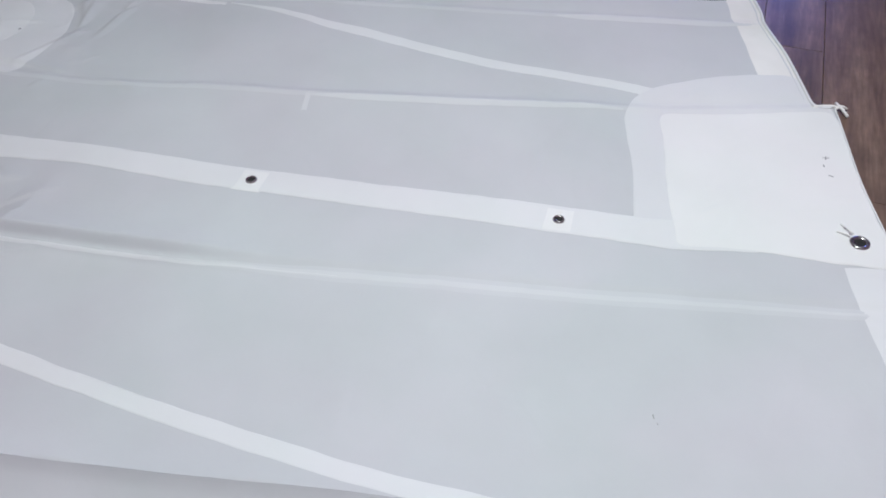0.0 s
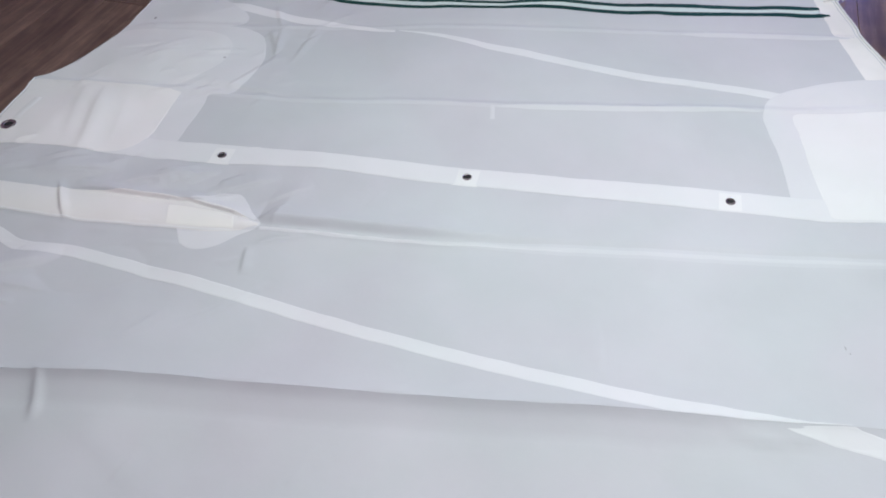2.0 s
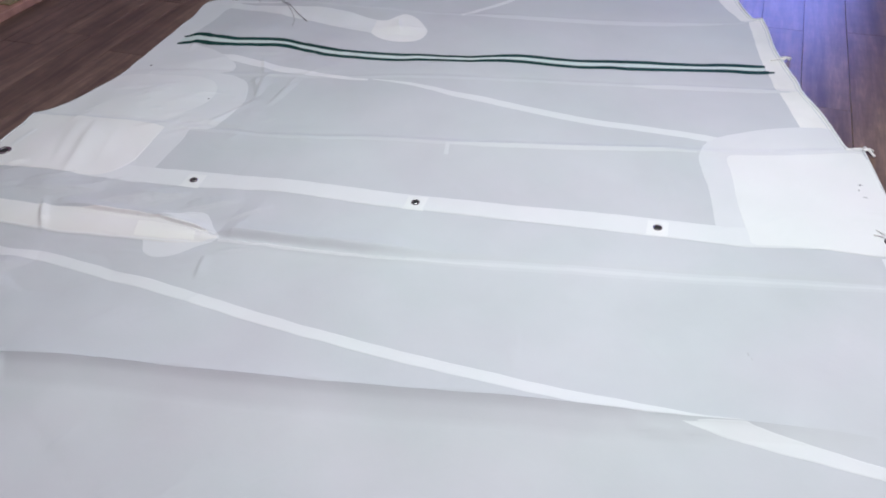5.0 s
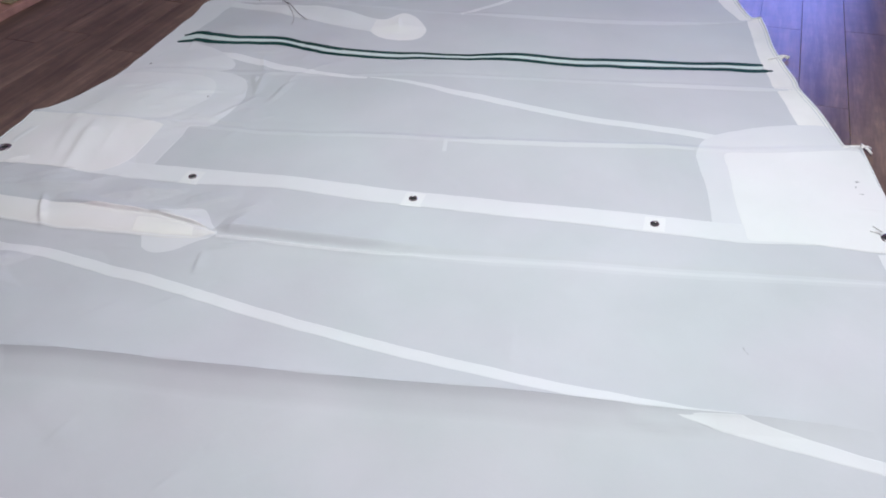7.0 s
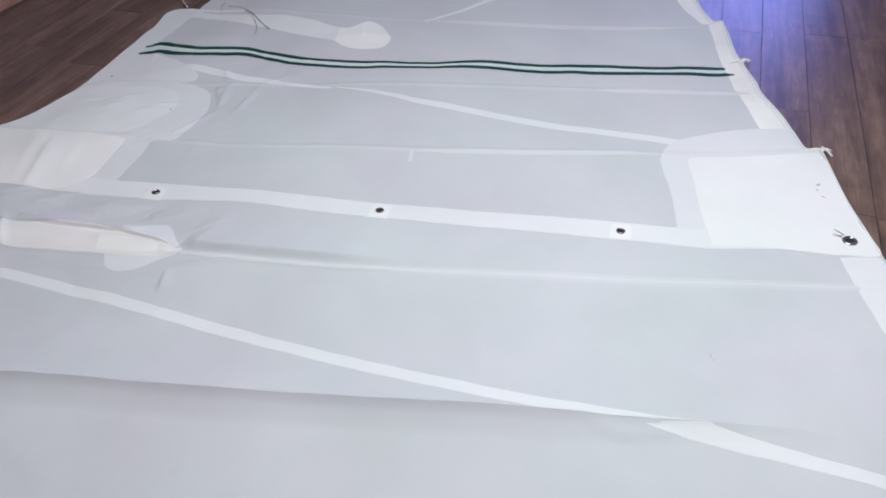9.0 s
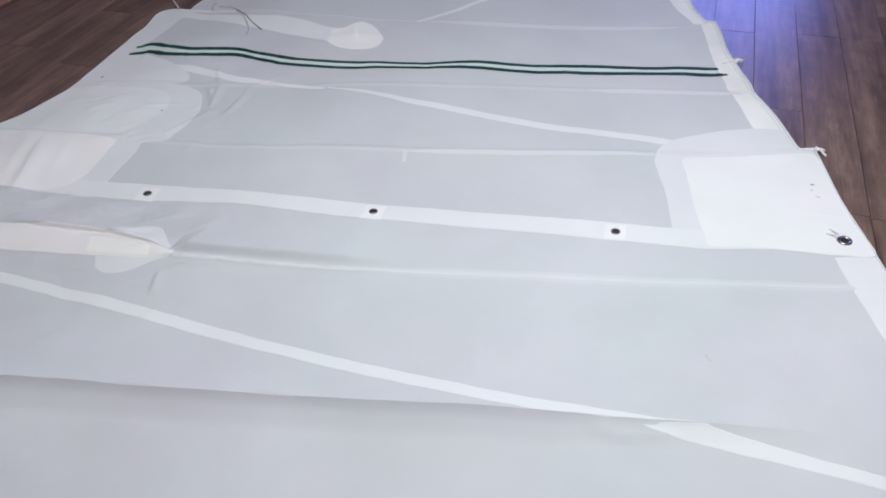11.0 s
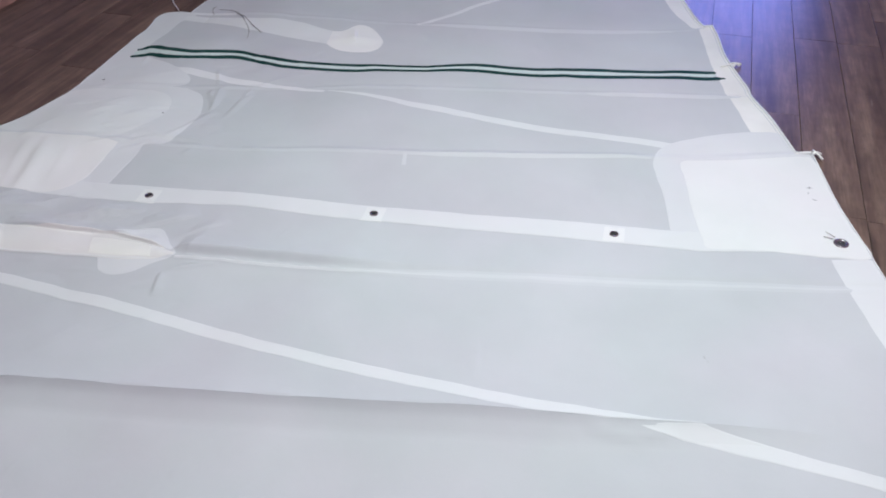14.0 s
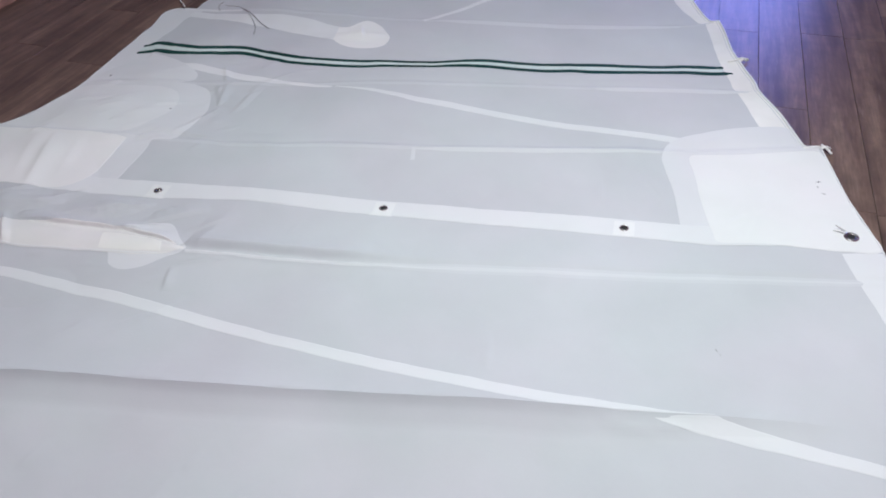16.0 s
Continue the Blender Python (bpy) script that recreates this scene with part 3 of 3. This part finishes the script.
ribbon("edge_tape", [(0.832, 1.57), (0.793, 1.58), (0.717, 1.789), (0.578, 2.29)], [(0.78, 1.53), (0.74, 1.56), (0.64, 1.775), (0.51, 2.27)], 80, 8, 0.002, CLOTH_LEECH, sail, "white edge tape")
ribbon("edge_tape", [(1.286, 0.14), (1.318, 0.025), (1.385, -0.22), (1.44, -0.44)], [(1.188, 0.115), (1.212, 0.02), (1.29, -0.22), (1.35, -0.45)], 80, 8, 0.0022, CLOTH_TAPE, sail, "white edge tape")
ribbon("edge_tape", L_STR, [(-1.25, 0.48), (-1.24, 0.58), (-1.235, 0.76), (-1.235, 0.95), (-1.24, 1.02), (-1.245, 1.08), (-1.235, 1.13), (-1.22, 1.18)], 90, 8, 0.002, CLOTH_DOUBLE, sail, "white edge tape")

# a stitched line just inside the corded edge
for line in (R_REEF[2:], R_STR, R_TOP):
    band("stitch_line", [(x - 0.017, y - 0.002) for x, y in line], 0.0045, 120, 3, 0.0045, CLOTH_SEAM, sail, "grey stitched line")

band("hem", [(-1.30, 1.186), (-1.25, 1.187), (-1.15, 1.201), (-1.05, 1.214)], 0.022, 60, 4, 0.005, CLOTH_TAPE, sail, "rolled white hem")

# corner reinforcements
BOTTOM_R = [(0.885, 0.080), (0.95, 0.092), (1.036, 0.109), (1.12, 0.117), (1.191, 0.124), (1.286, 0.150)]
EDGE_R = [(1.25, 0.27), (1.22, 0.378), (1.19, 0.51), (1.168, 0.60)]
blob("reef_patch", [(0.786, 0.14), (0.76, 0.273), (0.728, 0.385), (0.709, 0.462), (0.715, 0.542), (0.748, 0.596), (0.812, 0.646), (0.894, 0.695), (0.986, 0.735), (1.075, 0.745),
     (1.11, 0.652), (1.15, 0.637)] + EDGE_R[::-1] + BOTTOM_R[::-1] + [(0.80, 0.082)], (1.0, 0.36), 500, 90, 0.003, CLOTH_DOUBLE, sail, "thin white rounded corner reinforcement")
blob("corner_patch", [(0.868, 0.12), (0.847, 0.20), (0.827, 0.291), (0.804, 0.407), (0.79, 0.46), (0.793, 0.505), (0.86, 0.527), (1.0, 0.570), (1.13, 0.618)] + EDGE_R[::-1] + BOTTOM_R[::-1],
     (1.03, 0.34), 500, 90, 0.0055, CLOTH_PATCH, sail, "thick bright white corner patch")
BOTTOM_L = [(-0.794, -0.125), (-0.90, -0.142), (-1.01, -0.156), (-1.118, -0.167), (-1.22, -0.185), (-1.33, -0.20)]
EDGE_L = [(-1.345, -0.12), (-1.362, -0.05), (-1.378, 0.05), (-1.39, 0.12)]
blob("reef_patch", [(-0.899, 0.553), (-0.83, 0.525), (-0.785, 0.45), (-0.758, 0.37), (-0.757, 0.28), (-0.772, 0.20), (-0.80, 0.186), (-0.832, 0.172), (-0.823, 0.12), (-0.815, 0.03), (-0.806, -0.06)] + BOTTOM_L + EDGE_L
     + [(-1.345, 0.19), (-1.31, 0.29), (-1.292, 0.40), (-1.285, 0.47), (-1.15, 0.50), (-1.0, 0.535)], (-1.06, 0.16), 500, 90, 0.003, CLOTH_DOUBLE, sail, "thin white rounded corner reinforcement")
blob("corner_patch", [(-0.915, 0.165), (-0.905, 0.06), (-0.893, -0.03), (-0.90, -0.09), (-0.94, -0.138)] + BOTTOM_L[2:] + EDGE_L + [(-1.25, 0.140), (-1.1, 0.155), (-1.0, 0.165)],
     (-1.12, 0.0), 500, 90, 0.0055, CLOTH_CORNER, sail, "creased creamy white corner patch")

blob("reef_patch", [(-1.0, 0.505), (-0.93, 0.485), (-0.885, 0.42), (-0.88, 0.33), (-0.925, 0.225), (-1.0, 0.178), (-1.2, 0.155), (-1.36, 0.15), (-1.33, 0.22), (-1.305, 0.32), (-1.288, 0.44), (-1.15, 0.475)],
     (-1.1, 0.32), 300, 60, 0.0045, CLOTH_LOBE, sail, "thin white rounded corner reinforcement")

blob("reef_patch", [(-1.285, 0.475), (-1.300, 0.62), (-1.305, 0.70), (-1.20, 0.752), (-1.09, 0.722), (-0.99, 0.668), (-0.92, 0.605), (-0.95, 0.545), (-1.10, 0.500)],
     (-1.13, 0.62), 260, 40, 0.0026, CLOTH_DOUBLE, sail, "thin white rounded corner reinforcement")

# reef band with three eyelets
ribbon("reef_band", [(-1.0, -0.156), (-0.90, -0.143), (-0.80, -0.127), (-0.671, -0.110), (-0.476, -0.076), (-0.25, -0.058), (-0.044, -0.039), (0.081, -0.022), (0.36, 0.010), (0.636, 0.041), (0.80, 0.060), (0.87, 0.066), (0.95, 0.085), (1.03, 0.106)],
       [(-1.0, -0.070), (-0.90, -0.058), (-0.80, -0.045), (-0.634, -0.022), (-0.513, -0.008), (-0.25, 0.012), (-0.038, 0.035), (0.026, 0.043), (0.33, 0.083), (0.618, 0.118), (0.787, 0.137), (0.86, 0.148), (0.95, 0.165), (1.03, 0.186)],
       540, 20, 0.0048, CLOTH_TAPE, sail, "long white reinforcing band")
for x, y in ((-0.658, -0.074), (0.0, 0.0), (0.646, 0.079)):
    ux, uy = 0.993, 0.118
    k = 0.031
    side = lambda s: [(x + s * k * ux - j * k * 1.16 * uy * 0.6, y + s * k * uy + j * k * 1.16) for j in (-1, 1)]
    sq = ribbon("eyelet_square", side(-1), side(1), 14, 12, 0.006, CLOTH_PATCH, sail, "small white square doubling")
    eyelet("eyelet", x, y, 0.0078, 0.0125, 0.0065, sail, "small nickel eyelet")
eyelet("ring_eyelet", 1.215, 0.192, 0.0105, 0.0195, 0.007, sail, "large worn nickel eyelet")
eyelet("ring_eyelet", -1.300, -0.112, 0.0115, 0.0215, 0.007, sail, "large worn nickel eyelet")

# long diagonal tapes
# the lower tape rides up to the standing fold, is tucked into it and comes out on its near side
TAPE = [(-1.20, -0.46), (-1.031, -0.512), (-0.956, -0.530), (-0.826, -0.514), (-0.60, -0.528), (-0.37, -0.55), (0.08, -0.583), (0.476, -0.600), (0.64, -0.590), (0.79, -0.578),
        (0.88, -0.572), (1.04, -0.568), (1.213, -0.587), (1.36, -0.61)]
tape_y = line_y(TAPE)
HALF = 0.0185
xa = np.linspace(-1.2, 0.90, 720)
lower, upper = np.maximum(tape_y(xa) - HALF, fold_y(xa) + 0.0005), tape_y(xa) + HALF
k = np.linspace(0, 1, 20)[:, None]
draped("diagonal_tape", xa[None, :] + 0 * k, lower + k * np.maximum(upper - lower, np.interp(xa, [0.7, 0.84, 0.90], [0.0004, 0.005, 0.001])), 0.0026, CLOTH_TAPE, sail, "narrow white tape sewn diagonally")
xb = np.linspace(0.775, 1.37, 260)
upper = np.minimum(fold_y(xb) - np.interp(xb, [0.775, 0.86], [0.0055, 0.002]), np.interp(xb, [0.86, 0.93, 1.017, 1.114, 1.22, 1.37], [-0.541, -0.548, -0.556, -0.567, -0.578, -0.596]))
lower = np.minimum(upper - 0.0003, np.interp(xb, [0.775, 0.80, 0.875, 0.946, 1.051, 1.153, 1.25, 1.37], [-0.580, -0.585, -0.593, -0.597, -0.601, -0.606, -0.617, -0.634]))
draped("diagonal_tape", xb[None, :] + 0 * k, lower + k * (upper - lower), 0.0026, CLOTH_TAPE, sail, "narrow white tape sewn diagonally")
band("diagonal_tape", [(-0.85, -1.270), (-0.45, -1.203), (-0.30, -1.176), (-0.10, -1.140), (0.30, -1.07)], 0.036, 200, 8, 0.0026, CLOTH_TAPE, sail, "narrow white tape sewn diagonally")
band("diagonal_tape", [(-1.10, 0.685), (-1.022, 0.672), (-0.938, 0.666), (-0.828, 0.655), (-0.723, 0.647), (-0.607, 0.650), (-0.50, 0.655), (-0.43, 0.660)], 0.046, 240, 8, 0.0020, CLOTH_LOBE, sail,
     "narrow white tape sewn diagonally", ([0, 0.2, 0.6, 1], [0.2, 1, 0.8, 0.3]))
band("diagonal_tape", [(-0.42, 0.668), (-0.284, 0.664), (-0.187, 0.652), (-0.11, 0.639), (0.015, 0.630), (0.143, 0.610), (0.264, 0.597), (0.389, 0.587), (0.576, 0.587), (0.72, 0.584), (0.86, 0.566)],
     0.038, 400, 8, 0.0024, CLOTH_TAPE, sail, "narrow white tape sewn diagonally", ([0, 0.12, 0.3, 1], [0.1, 0.55, 1.0, 0.9]))
band("diagonal_tape", [(-0.30, 1.30), (-0.20, 1.42), (-0.10, 1.57), (0.05, 1.75)], 0.025, 100, 6, 0.0024, CLOTH_TAPE, sail, "narrow white tape sewn diagonally")

# draft stripe: two dark green lines with a pale green strip between
LINE_T = [(-1.266, 0.803), (-1.214, 0.836), (-1.135, 0.822), (-1.055, 0.816), (-0.976, 0.830), (-0.874, 0.858), (-0.758, 0.858), (-0.658, 0.857), (-0.483, 0.874), (-0.323, 0.898), (-0.230, 0.910), (-0.138, 0.926),
          (-0.063, 0.956), (0.014, 0.986), (0.107, 0.997), (0.226, 1.008), (0.313, 1.030), (0.405, 1.052), (0.492, 1.070), (0.616, 1.087), (0.735, 1.118), (0.821, 1.134), (0.863, 1.146)]
LINE_B = [(-1.259, 0.742), (-1.184, 0.778), (-1.113, 0.768), (-1.042, 0.775), (-0.947, 0.797), (-0.846, 0.822), (-0.728, 0.817), (-0.639, 0.816), (-0.465, 0.832), (-0.312, 0.863), (-0.156, 0.890),
          (-0.088, 0.914), (-0.001, 0.941), (0.09, 0.952), (0.21, 0.957), (0.279, 0.970), (0.355, 0.992), (0.415, 1.000), (0.517, 1.025), (0.62, 1.046), (0.755, 1.080), (0.815, 1.088), (0.899, 1.112)]
ribbon("stripe_middle", [(x, y + 0.004) for x, y in LINE_B[:-1] + [(0.86, 1.100)]], [(x, y - 0.004) for x, y in LINE_T], 320, 6, 0.0022, PALE_GREEN, sail, "pale green cloth strip")
wob = ([0, 0.04, 0.15, 0.19, 0.23, 0.4, 0.48, 0.52, 0.58, 0.72, 0.78, 0.9, 0.97, 1], [0.9, 1.15, 0.95, 1.2, 0.95, 0.85, 0.75, 0.7, 1.0, 0.95, 1.1, 1.0, 1.1, 0.7])
band("seam_tick", [(-0.019, 0.322), (-0.004, 0.262)], 0.013, 20, 5, 0.003, CLOTH_SOFT, sail, "small doubled stitch tab")
band("stripe_line", LINE_T, 0.028, 320, 4, 0.0030, GREEN, sail, "dark green line tape", wob)
band("stripe_line", LINE_B, 0.028, 320, 4, 0.0030, GREEN, sail, "dark green line tape", wob)

# batten pockets
pocket = ribbon("batten_pocket", [(-1.30, -0.462), (-1.091, -0.436), (-0.906, -0.416), (-0.643, -0.383), (-0.50, -0.358), (-0.432, -0.326)],
                [(-1.30, -0.36), (-1.168, -0.339), (-0.996, -0.312), (-0.786, -0.281), (-0.645, -0.270), (-0.52, -0.283), (-0.432, -0.319)], 420, 60, 0.0045, CLOTH_CREAM, sail, "padded creamy batten pocket")
ribbon("pocket_window", [(-0.655, -0.376), (-0.56, -0.362), (-0.485, -0.348)], [(-0.69, -0.298), (-0.58, -0.296), (-0.50, -0.308)], 70, 16, 0.0065, CLOTH_YELLOW, pocket, "yellowish film window")
band("piping", [(-1.30, -0.458), (-1.091, -0.432), (-0.906, -0.412), (-0.643, -0.379), (-0.49, -0.352)], 0.007, 200, 4, 0.0065, CLOTH_PATCH, pocket, "white stitched edge")
blob("pocket_patch", [(-0.66, -0.29), (-0.62, -0.245), (-0.579, -0.217), (-0.532, -0.214), (-0.500, -0.240), (-0.472, -0.273), (-0.428, -0.322), (-0.465, -0.366), (-0.500, -0.415), (-0.546, -0.437),
     (-0.591, -0.424), (-0.615, -0.39), (-0.645, -0.34)], (-0.545, -0.328), 260, 50, 0.002, CLOTH_DOUBLE, sail, "thin white rounded pocket reinforcement")
blob("pocket_patch", [(-0.633, 1.152), (-0.57, 1.165), (-0.54, 1.215), (-0.516, 1.244), (-0.466, 1.225), (-0.41, 1.165), (-0.372, 1.10), (-0.378, 1.035), (-0.43, 0.998), (-0.513, 0.998), (-0.588, 1.05)],
     (-0.49, 1.12), 240, 44, 0.003, CLOTH_CORNER, sail, "thin white rounded pocket reinforcement")
ribbon("batten_pocket", [(-1.25, 1.115), (-1.081, 1.104), (-0.942, 1.080), (-0.763, 1.062), (-0.58, 1.04)], [(-1.25, 1.165), (-1.165, 1.165), (-0.991, 1.173), (-0.805, 1.20), (-0.60, 1.155)],
       160, 14, 0.0045, CLOTH_TAPE, sail, "padded creamy batten pocket")

# cords, yarn and marks
def yarn(pts, radius=0.0008):
    return tube("telltale_yarn", on_cloth(pts, 0.004, 60), radius, THREAD, sail, "dark loose yarn")


yarn([(-1.146, 1.19), (-1.178, 1.24), (-1.181, 1.285)])
yarn([(-1.15, 1.25), (-1.08, 1.245), (-1.002, 1.17), (-0.925, 1.07), (-0.888, 0.983)])
yarn([(-1.05, 1.21), (-1.0, 1.18), (-0.941, 1.125), (-0.862, 1.057)], 0.0011)
tube("leech_line", [(1.112, 0.630, 0.010), (1.135, 0.638, 0.013), (1.158, 0.645, 0.013), (1.170, 0.646, 0.010)], 0.0030, CORD, sail, "white cord tail")
tube("leech_line", [(1.166, 0.668, 0.006), (1.170, 0.650, 0.012), (1.180, 0.640, 0.010), (1.192, 0.622, 0.005)], 0.0038, CORD, sail, "white cord tail")
tube("leech_line", [(1.164, 0.640, 0.008), (1.176, 0.650, 0.014), (1.190, 0.652, 0.006)], 0.0034, CORD, sail, "white cord tail")
tube("leech_line", [(0.876, 1.196, 0.010), (0.898, 1.209, 0.013), (0.915, 1.220, 0.013), (0.926, 1.228, 0.010)], 0.0028, CORD, sail, "white cord tail")
tube("leech_line", [(0.918, 1.212, 0.007), (0.928, 1.232, 0.014), (0.946, 1.240, 0.006)], 0.0045, CORD, sail, "white cord tail")
tube("leech_line", [(0.912, 1.238, 0.008), (0.928, 1.236, 0.014), (0.940, 1.226, 0.006)], 0.0034, CORD, sail, "white cord tail")
tube("leech_line", [(-1.300, 1.176, 0.016), (-1.325, 1.205, 0.014), (-1.355, 1.24, 0.005), (-1.385, 1.275, 0.0035), (-1.45, 1.36, 0.0035)], 0.0026, CORD, sail, "white cord tail")
tube("whipping", [(1.196, 0.202, 0.013), (1.184, 0.208, 0.012), (1.172, 0.211, 0.0095)], 0.0024, CORD, sail, "frayed white thread")
tube("whipping", [(1.200, 0.210, 0.014), (1.190, 0.222, 0.013), (1.180, 0.236, 0.0095)], 0.0018, CORD, sail, "frayed white thread")
band("strap", [(-1.300, -0.085), (-1.305, -0.03), (-1.310, 0.036)], 0.030, 40, 5, 0.009, CLOTH_PATCH, sail, "short white webbing strap")


def mark(name, x, y, w, h, turn=0.0, ink=None):
    c, s = math.cos(turn), math.sin(turn)
    rect = [(-w, -h * 0.6), (0, -h), (w, -h * 0.4), (w * 0.8, h * 0.7), (0, h), (-w * 0.7, h * 0.6)]
    return blob(name, [(x + a * c - b * s, y + a * s + b * c) for a, b in rect], (x, y), 14, 3, 0.0075, ink or INK, sail, "small grey mark")


mark("spot", -1.229, 0.538, 0.0045, 0.006)
mark("spot", -0.885, 0.370, 0.004, 0.005)
mark("stitch", 1.147, 0.446, 0.012, 0.002, 0.2)
mark("stitch", 1.147, 0.446, 0.002, 0.011)
mark("stitch", 1.158, 0.387, 0.010, 0.0022, -0.2)
mark("stitch", 1.144, 0.418, 0.002, 0.007, 0.3)
mark("spot", 0.897, -0.339, 0.0016, 0.006, 0.4, FAINT)
mark("spot", 0.905, -0.352, 0.0016, 0.003, 0.4, FAINT)

# ---- low pink wooden tray on the boards ----
tray = tagged(new("wooden_tray"), "low pinkish wooden tray resting on the floor boards", "tray")
TX, TY = -2.068, 0.70
part("tray_base", box(bmesh.new(), (TX - 0.50, TY + 0.02, 0.0), (TX - 0.02, TY + 1.1, 0.018), 0.003), PINK_WOOD, tray)
part("rim", box(bmesh.new(), (TX - 0.02, TY, 0.0), (TX, TY + 1.12, 0.034), 0.004), PINK_WOOD, tray)
part("rim", box(bmesh.new(), (TX - 0.52, TY, 0.0), (TX - 0.50, TY + 1.12, 0.034), 0.004), PINK_WOOD, tray)
part("rim", box(bmesh.new(), (TX - 0.50, TY, 0.0), (TX - 0.02, TY + 0.02, 0.034), 0.004), PINK_WOOD, tray)
part("rim", box(bmesh.new(), (TX - 0.50, TY + 1.10, 0.0), (TX - 0.02, TY + 1.12, 0.034), 0.004), PINK_WOOD, tray)
part("catch", box(bmesh.new(), (TX - 0.11, TY + 0.14, 0.018), (TX - 0.06, TY + 0.24, 0.026), 0.003), BRASS, tray, "dull brassy plate")

# ---- floor boards ----
PITCH, LENGTH = 0.1535, 1.22
bm = box(bmesh.new(), (0.0008, 0.0008, -0.012), (PITCH - 0.0008, LENGTH - 0.0008, 0.0), 0.0)
bmesh.ops.bevel(bm, geom=[e for e in bm.edges if all(v.co.z > -0.001 for v in e.verts)], offset=0.0005, segments=1, affect="EDGES")
plank = part("plank", bm, WOOD, floor)
plank_mesh = plank.data
JOINTS = {-2: 1.522, -1: 0.905, 0: 1.552, 1: 0.322}
first = True
for i in range(int((WEST - 1.137) / PITCH) - 1, int((EAST - 1.137) / PITCH) + 1):
    off = JOINTS.get(i, random.uniform(0, LENGTH))
    k0 = math.floor((SOUTH - off) / LENGTH + 0.03)
    y = off + k0 * LENGTH
    while y < NORTH - 0.03:
        ob = plank if first else new("plank", plank_mesh)
        first = False
        ob.parent = floor
        lo, hi = max(y, SOUTH), min(y + LENGTH, NORTH)
        ob.location, ob.scale = (1.137 + i * PITCH, lo, 0), (1, (hi - lo) / LENGTH, 1)
        y += LENGTH
